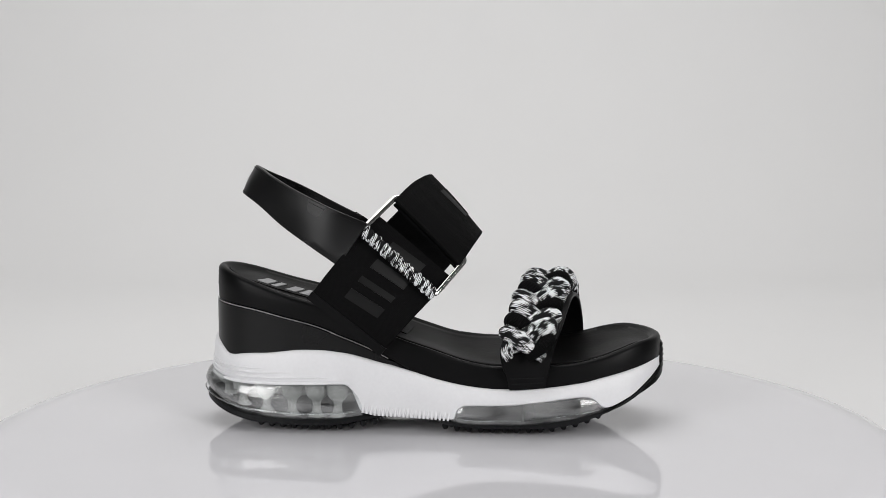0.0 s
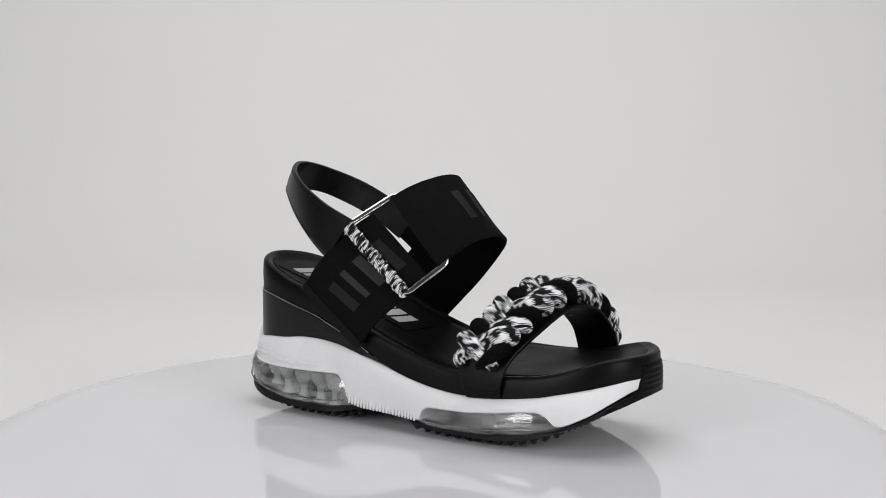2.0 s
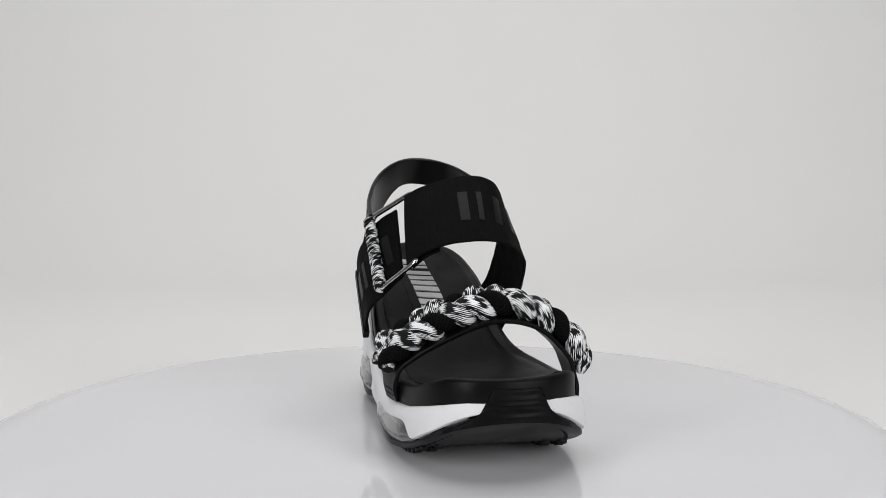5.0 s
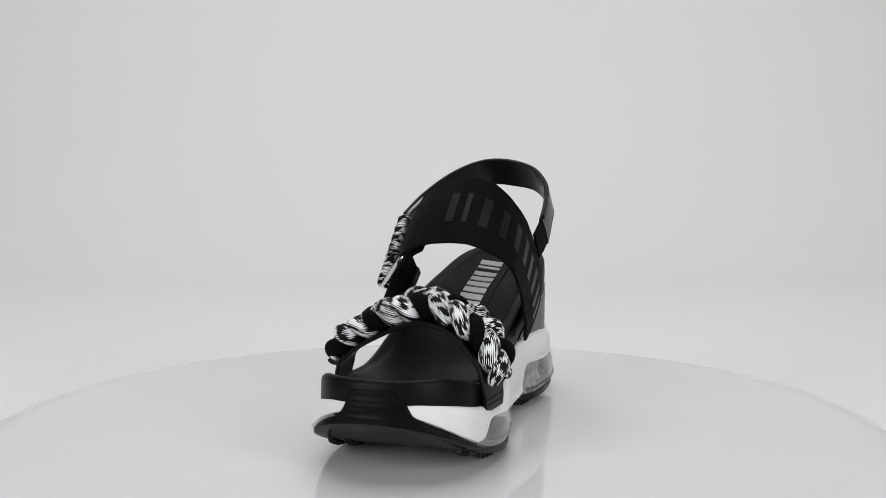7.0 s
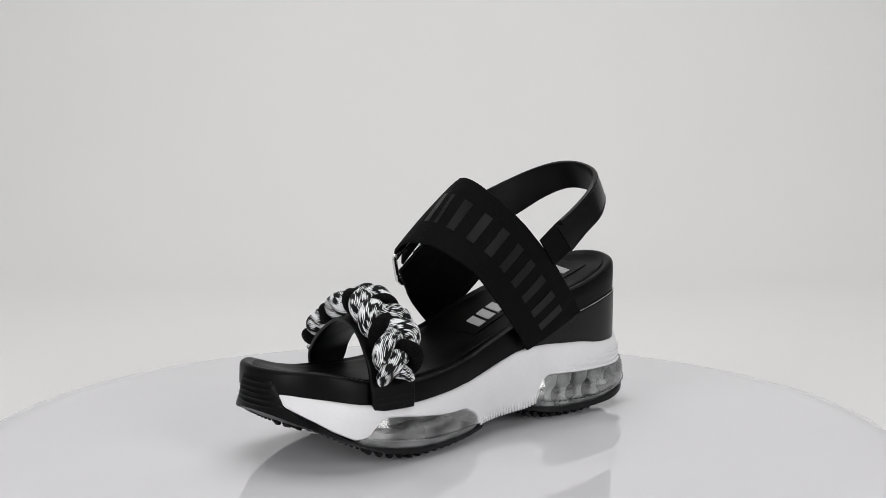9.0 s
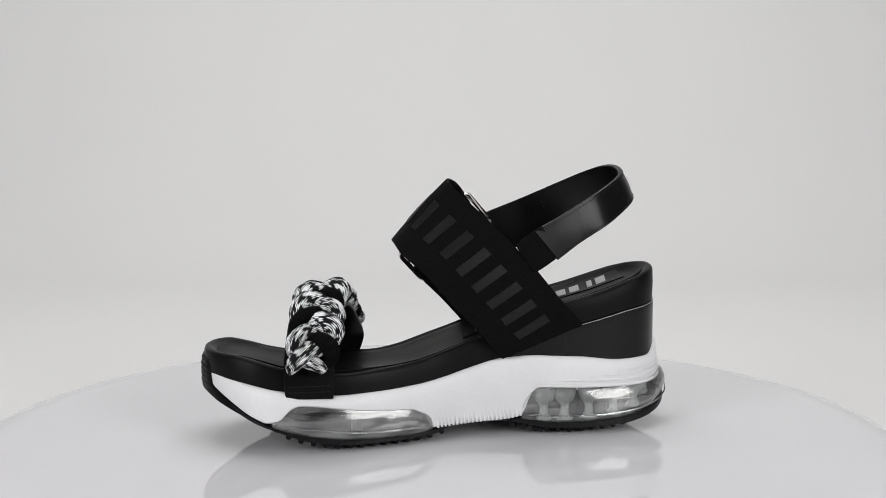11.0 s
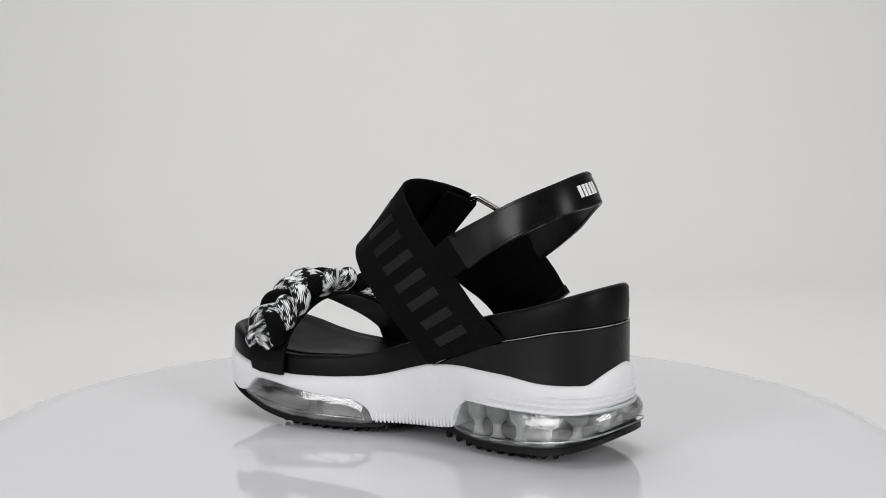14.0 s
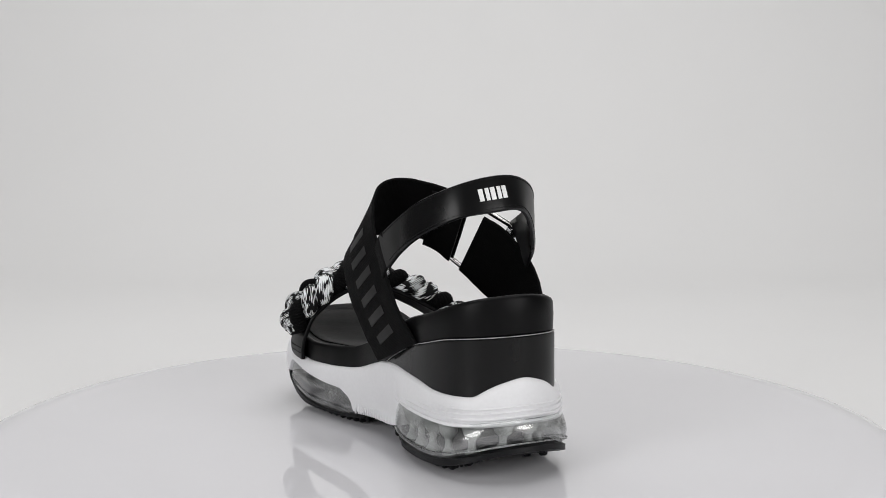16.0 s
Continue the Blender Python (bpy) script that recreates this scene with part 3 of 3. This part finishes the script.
    for v in np.linspace(0, 1, 40):
        row = []
        for u in np.linspace(-1, 1, 33):
            y = 3.0 + float(halves(np.array(18 + 26 * v))) * u
            x = float(np.interp(y, fy, fx))
            lowz = float(sole_low(np.array(x)))
            z = max(18 + 26 * v, lowz + 0.6)
            ny = np.interp(y, fy, np.gradient(fx, fy))
            stripe = 0.7 * max(0, math.sin(v * 2 * math.pi * 9.0)) * (1 if 0.42 < v < 0.98 else 0) * (1 - u * u * u * u)
            over = min(1.0, max(0.0, 1 - (z - float(top_z(np.array(x)))) / 5.0))
            bulge = 0.8 + over * min(1.5, 0.4 - float(out(np.array(x)))) + stripe * 0.8
            edge = max(0.0, (abs(u) - 0.9) / 0.1)
            bulge -= 1.6 * edge * edge + (2.0 if v > 0.985 else 0)
            nn = np.array([1.0, -ny])
            nn /= np.linalg.norm(nn)
            row.append((x + nn[0] * bulge, y + nn[1] * bulge, z))
        rows.append(row)
    bm = skin([np.array(r) for r in rows], closed=False)
    geom = bmesh.ops.solidify(bm, geom=bm.faces[:], thickness=0.002)
    part("toe_guard", bm, RUBBER, outsole, "ribbed black rubber toe guard")
    # clear air cushions with pillars inside
    heel_out = table((-126, -8.6), (-110, -7.0), (-80, -5.8), (-60, -4.4), (-47, -2.4), (-39, 0.2))
    tz = lambda x: cushion_z(np.minimum(x, -57)) + 0.4
    bz = lambda x: sole_top(x) - 0.4
    lerp = lambda s: (lambda x: bz(x) * (1 - s) + tz(x) * s)
    rings = [segment(-140, -40, lambda x: heel_out(x) + 3, lerp(0.0)), segment(-140, -40, lambda x: heel_out(x) + 0.8, lerp(0.12)), segment(-140, -40, heel_out, lerp(0.35)),
             segment(-140, -40, lambda x: heel_out(x) + 0.4, lerp(0.6)), segment(-140, -40, lambda x: heel_out(x) + 1.8, lerp(0.85)), segment(-140, -40, lambda x: heel_out(x) + 3.6, lerp(1.0))]
    heel_air = part("heel_air_cushion", slab(rings, bz, tz), CLEAR, shoe, "clear see-through plastic air cushion")
    swell = table((9, 1.5), (17, -0.7), (78, -0.7), (88, 0.9), (98, 2.0))
    f_out = lambda x: out(x) + swell(x)
    tz2 = lambda x, y: table((5, 12), (17, 13.4), (36, 13.6), (58, 15.7), (73, 17.7), (100, 18.6))(x) + 0.3 + inner_lift(np.minimum(x, 90)) * np.clip(np.asarray(y) / 36.0, 0, 1)
    lerp2 = lambda s: (lambda x, y: bz(x) * (1 - s) + tz2(x, y) * s)
    rings = [segment(9, 97, lambda x: f_out(x) + 2, lerp2(0.0)), segment(9, 97, lambda x: f_out(x) + 0.3, lerp2(0.2)), segment(9, 97, f_out, lerp2(0.45)),
             segment(9, 97, lambda x: f_out(x) + 0.3, lerp2(0.75)), segment(9, 97, lambda x: f_out(x) + 1.8, lerp2(1.0))]
    fore_air = part("forefoot_air_cushion", slab(rings, bz, tz2), CLEAR, shoe, "clear see-through plastic air cushion")
    for ob in (heel_air, fore_air):
        ob.visible_shadow = False
    for air, ends, ins, zz in ((heel_air, (-140, -42), lambda x: heel_out(x) - 0.1, lerp(0.2)), (fore_air, (12, 92), lambda x: f_out(x) - 0.05, lerp2(0.28))):
        edge = np.array([p for p in np.roll(ring(ins, zz), 180 if ends[0] < -100 else 0, 0) if ends[0] < p[0] < ends[1]])
        runs = [edge] if ends[0] < -100 else [edge[edge[:, 1] > 0], edge[edge[:, 1] < 0]]
        for run in runs:
            part("moulded_ridge", tube(run, 0.45, 6), CLEAR, air, "thin clear moulded ridge")
    # the milky moulded pillars, a narrow stem under a wide head
    spots = [(-119, 12), (-119, -2), (-109, 24), (-109, -13), (-95, 30), (-95, -20), (-80, 31.5), (-80, -24.5), (-66, 31.5), (-66, -27), (-54, 31), (-54, -29)]
    pillar_mesh = None
    for x, y in spots:
        if pillar_mesh is None:
            rings = [[(r * math.cos(a), r * math.sin(a), z) for a in np.linspace(0, 2 * math.pi, 14, endpoint=False)]
                     for r, z in ((0.1, 0), (6.4, 0), (5.2, 1.6), (3.4, 3.2), (3.0, 6.5), (3.6, 9), (7.0, 11.5), (8.4, 15), (9.0, 20), (0.1, 20))]
            pil = part("pillar", skin(rings), PILLAR, heel_air, "milky plastic pillar")
            pillar_mesh = pil.data
        else:
            pil = new("pillar", pillar_mesh)
            pil.parent = heel_air
        z0, z1 = float(sole_top(np.array(x))), float(cushion_z(np.array(x)))
        pil.matrix_basis = pose(x * 0.001, y * 0.001, z0 * 0.001) @ Matrix.Diagonal((0.74, 0.55, (z1 - z0) / 20, 1))
    for side in (1, -1):
        bm = bmesh.new()
        box(bm, (52, side * 37, 9), (6, 5, 10))
        part("spacer", bm, RUBBER, fore_air, "dark inner spacer")


def stitches(band, v, u0, u1, pitch, parent, name="stitching"):
    bm = bmesh.new()
    n = int((u1 - u0) * band.length / pitch)
    for k in range(n):
        u = u0 + (u1 - u0) * (k + 0.5) / n
        d = 0.33 * pitch / band.length
        a, b = band.at(u - d, v, band.thick / 2), band.at(u + d, v, band.thick / 2)
        ax = (b - a) / np.linalg.norm(b - a)
        q = Vector(ax).to_track_quat("X", "Z").to_matrix().to_4x4()
        box(bm, (a + b) / 2, (pitch * 0.66, 0.5, 0.4), q)
    return part(name, bm, THREAD, parent)


def build_straps(shoe):
    # upper ankle strap: from the buckle over the instep to the other side of the platform
    rear = [(-22, -20.5, 125.5), (-17, -13, 130.5), (-11, -1, 135.2), (-3, 15, 138.2), (-4, 27.5, 133.6), (-20, 37.5, 117.5), (-42, 41, 95), (-59, 41, 75), (-74, 37, 59)]
    fore = [(14, -26.5, 89), (19.5, -19, 96.5), (24.5, -6, 102), (27.5, 15, 104), (26, 30.5, 99.6), (16, 40.6, 90), (1.8, 43, 74), (-13.3, 42, 58), (-28, 39, 42)]
    band = Band(rear, fore, 70, 1.8, 1, 0.8)
    if np.dot(band.nr[20], (0, 0, 1)) < 0:
        band.nr = -band.nr
    ankle = part("ankle_strap", band.mesh(nv=10, wave=0.12), ELASTIC, shoe, "wide black woven elastic ankle strap with tone-on-tone lettering blocks")
    for k, u in enumerate((0.22, 0.285, 0.345, 0.43, 0.51, 0.59, 0.67, 0.75, 0.83, 0.905)):
        part("print_block", band.patch(u, u + (0.018 if k == 1 else 0.034), 0.27, 0.70, 0.02), PRINT, ankle, "dark grey printed block" if k == 0 else "")
    part("strap_fold", band.mesh(0.004, 0.14, 0.02, 0.98, -5.4, -3.6), ELASTIC, ankle, "folded strap end round the buckle bar")
    # lower strap: from the platform up into the buckle
    rear2 = [(-69, -40, 73), (-55, -41, 91), (-39.5, -33.8, 108.5), (-31, -24, 117)]
    fore2 = [(-30, -42, 42), (-14, -43, 60), (-0.5, -34.8, 73.2), (9, -28, 83)]
    low = Band(rear2, fore2, 40, 1.8, 1, 0.3)
    if low.nr[5][1] > 0:
        low.nr = -low.nr
    lower = part("buckle_strap", low.mesh(nv=8, wave=0.1), ELASTIC, shoe, "black woven elastic strap with dark grey lettering blocks")
    for k, u in enumerate((0.24, 0.42, 0.58, 0.80)):
        part("print_block", low.patch(u, u + (0.06 if k == 1 else 0.1), 0.30, 0.72, 0.04), PRINT, lower)
    hem = Band([p for p in np.array(rear2)[:2]], [p for p in np.array(fore2)[:2]], 20, 3.6, 1)
    if hem.nr[5][1] > 0:
        hem.nr = -hem.nr
    part("strap_hem", hem.mesh(0.0, 0.22, -0.01, 1.01), LEATHER, lower, "folded black leather hem")
    # slingback
    up = [(-36, -38, 114), (-57, -35, 122.5), (-77, -27.5, 132), (-91, -17, 139.5), (-99, -4, 143.7), (-101.5, 11, 143.6), (-96.5, 26.5, 139.4), (-80, 37.8, 131), (-62, 42, 121.2), (-44, 43.5, 111.8)]
    down = [(-52, -39, 90.5), (-67, -34, 100.3), (-84, -24, 111.3), (-98, -13.5, 122), (-107.5, -3, 127.5), (-109.5, 11, 127), (-103.5, 28, 124), (-87, 40.5, 114.5), (-70, 43.5, 105), (-57, 44.5, 96)]
    sb = Band(up, down, 80, 2.4, 1, 0.5)
    if sb.nr[40][0] > 0:
        sb.nr = -sb.nr
    sling = part("slingback", sb.mesh(nv=6), LEATHER_SMOOTH, shoe, "smooth black leather slingback strap with white embroidered blocks at the heel")
    stitches(sb, 0.09, 0.03, 0.97, 2.6, sling)
    stitches(sb, 0.91, 0.03, 0.97, 2.6, sling)
    for k in range(5):
        u = 0.50 + k * 0.0172
        part("embroidered_block", sb.patch(u, u + (0.0105 if k % 2 else 0.0125), 0.33, 0.68, -0.002, 0.4), EMBROIDERY, sling, "white embroidered block" if k == 0 else "")
    # elastic tab that joins the slingback to the ankle strap
    tab = Band([(-48, 44.0, 114.5), (-41, 43.5, 110), (-34, 42.0, 104)], [(-58, 44.5, 98), (-51, 44, 93), (-45, 42.5, 89)], 20, 1.6, 1)
    if tab.nr[5][1] < 0:
        tab.nr = -tab.nr
    part("elastic_tab", tab.mesh(), ELASTIC, shoe, "black elastic joining tab")
    # toe strap leather under the braid
    f_edge = [(61, -41, 24), (62, -43, 30), (63.5, -42.4, 36.5), (65.5, -38.6, 43.6), (72, -22, 55.2), (80, 5, 67.2), (86, 27, 64.5), (90, 41.8, 50.5), (91, 45.5, 40), (91, 47, 33), (90, 46.5, 27)]
    r_edge = [(41, -42.5, 23), (39.5, -44, 30), (37, -43.4, 36.5), (36, -41, 44.2), (41.5, -25, 55.8), (50, 0.5, 68.6), (57.5, 22, 67.6), (62.5, 40.8, 54.2), (64.5, 47, 42), (65, 49, 34), (65.5, 49, 27)]
    ts = Band(r_edge, f_edge, 70, 2.2, 1, 0.3)
    if np.dot(ts.nr[35], (0, 0, 1)) < 0:
        ts.nr = -ts.nr
    toe = part("toe_strap", ts.mesh(), LEATHER, shoe, "black leather toe strap under a braided cord")
    for u in (0.025, 0.045):
        for uu in (u, 1 - u):
            bm = bmesh.new()
            for k in range(9):
                c = ts.at(uu, 0.12 + 0.76 * k / 8, ts.thick / 2)
                box(bm, c, (1.5, 0.6, 0.5))
            part("stitching", bm, THREAD, toe)
    # three-strand braid over it: two flecked strands and a plain black one, splayed where they tuck into the strap
    s0, s1, turns = 0.115, 0.905, 4.0
    for j in range(3):
        path, n = [], 220
        for s in np.linspace(s0, s1, n):
            w = (s - s0) / (s1 - s0)
            ph = 2 * math.pi * (w * turns + j / 3)
            end = min(1.0, w / 0.07, (1 - w) / 0.07)
            crown = math.sin(math.pi * min(1.0, max(0.0, w))) ** 0.7
            lat = (10.0 + 0.8 * math.sin(9 * w + j)) * math.sin(ph) - 2.2 * crown
            lift = 5.2 + 1.8 * end + 0.2 * crown + 2.8 * math.sin(2 * ph) * (0.25 + 0.75 * end)
            path.append(ts.at(s, 0.5 + lat / ts.width, lift))
        path = spline(path[::4] + path[-1:], n)
        thick = 4.6 if j == 0 else 5.5
        r = thick + 0.35 * np.sin(np.linspace(0, 37, n) + 2 * j) + 0.2 * np.sin(np.linspace(0, 90, n) + j)
        r[:12] *= np.linspace(0.5, 1, 12)
        r[-12:] *= np.linspace(1, 0.5, 12)
        part("cord_strand", tube(path, r, 16, squash=0.86), CORD_BLACK if j == 0 else CORD_WHITE, toe,
             "plain black woven cord strand" if j == 0 else "black and white flecked cord strand")


def build_buckle(shoe):
    tl, tr, br, bl = (np.array(p) for p in ((-39.0, -38.8, 110.8), (-20.5, -16.5, 128.0), (17.8, -22.5, 92.5), (0.5, -39.2, 74.5)))
    def rounded(corners, r):
        out = []
        k = len(corners)
        for i in range(k):
            a, b, c = corners[i - 1], corners[i], corners[(i + 1) % k]
            d1, d2 = (a - b) / np.linalg.norm(a - b), (c - b) / np.linalg.norm(c - b)
            for s in np.linspace(0, 1, 6):
                p, q = b + d1 * r, b + d2 * r
                out.append((1 - s) ** 2 * p + 2 * s * (1 - s) * b + s * s * q)
        return out
    loop = rounded([tl, tr, br, bl], 4.0)
    nrm = np.cross(tr - tl, bl - tl)
    nrm /= np.linalg.norm(nrm)
    loop = np.array(loop)
    n = len(loop)
    rows = []
    for i in range(n):
        t = loop[(i + 1) % n] - loop[i - 1]
        t /= np.linalg.norm(t)
        w = np.cross(t, nrm)
        prof = [(math.copysign(abs(math.cos(a)) ** 0.6, math.cos(a)) * 1.5, math.copysign(abs(math.sin(a)) ** 0.6, math.sin(a)) * 1.15) for a in np.linspace(0, 2 * math.pi, 12, endpoint=False)]
        rows.append([loop[i] + w * x + nrm * y for x, y in prof])
    rows.append(rows[0])
    bm = skin([np.array(r) for r in rows])
    bmesh.ops.remove_doubles(bm, verts=bm.verts[:], dist=1e-6)
    buckle = part("buckle", bm, STEEL, shoe, "polished steel rectangular buckle frame wound with cord")
    # cord wound round the outer bar
    ax = (bl - tl) / np.linalg.norm(bl - tl)
    e1 = nrm
    e2 = np.cross(ax, e1)
    length = np.linalg.norm(bl - tl)
    turns = 19
    path = []
    for s in np.linspace(0, 1, turns * 16):
        a = s * turns * 2 * math.pi
        r = 2.3 + 0.3 * math.sin(a * 0.37)
        path.append(tl + ax * (1.0 + s * (length - 2.0)) + r * (math.cos(a) * e1 + math.sin(a) * e2))
    part("wound_cord", tube(path, 1.45, 8), CORD_WHITE, buckle, "black and white flecked cord wound round the bar")


def sandal():
    shoe = new("wedge_sandal")
    tagged(shoe, "black wedge sandal with white air-cushioned sole and braided toe strap", "sandal")
    build_sole(shoe)
    build_straps(shoe)
    build_buckle(shoe)
    return shoe


studio()
table_thing = turntable()
sandal_thing = sandal()


def motions():
    times = [0.5 * k for k in range(33)]
    spin = lambda t: pose(0, 0, 0, 0, 0, -TURN_RATE * t)
    walk(table_thing, [(t, spin(t)) for t in times])
    walk(sandal_thing, [(t, spin(t) @ pose(0, AXIS_SHIFT, LIFT + 0.0004, LEAN)) for t in times])


motions()
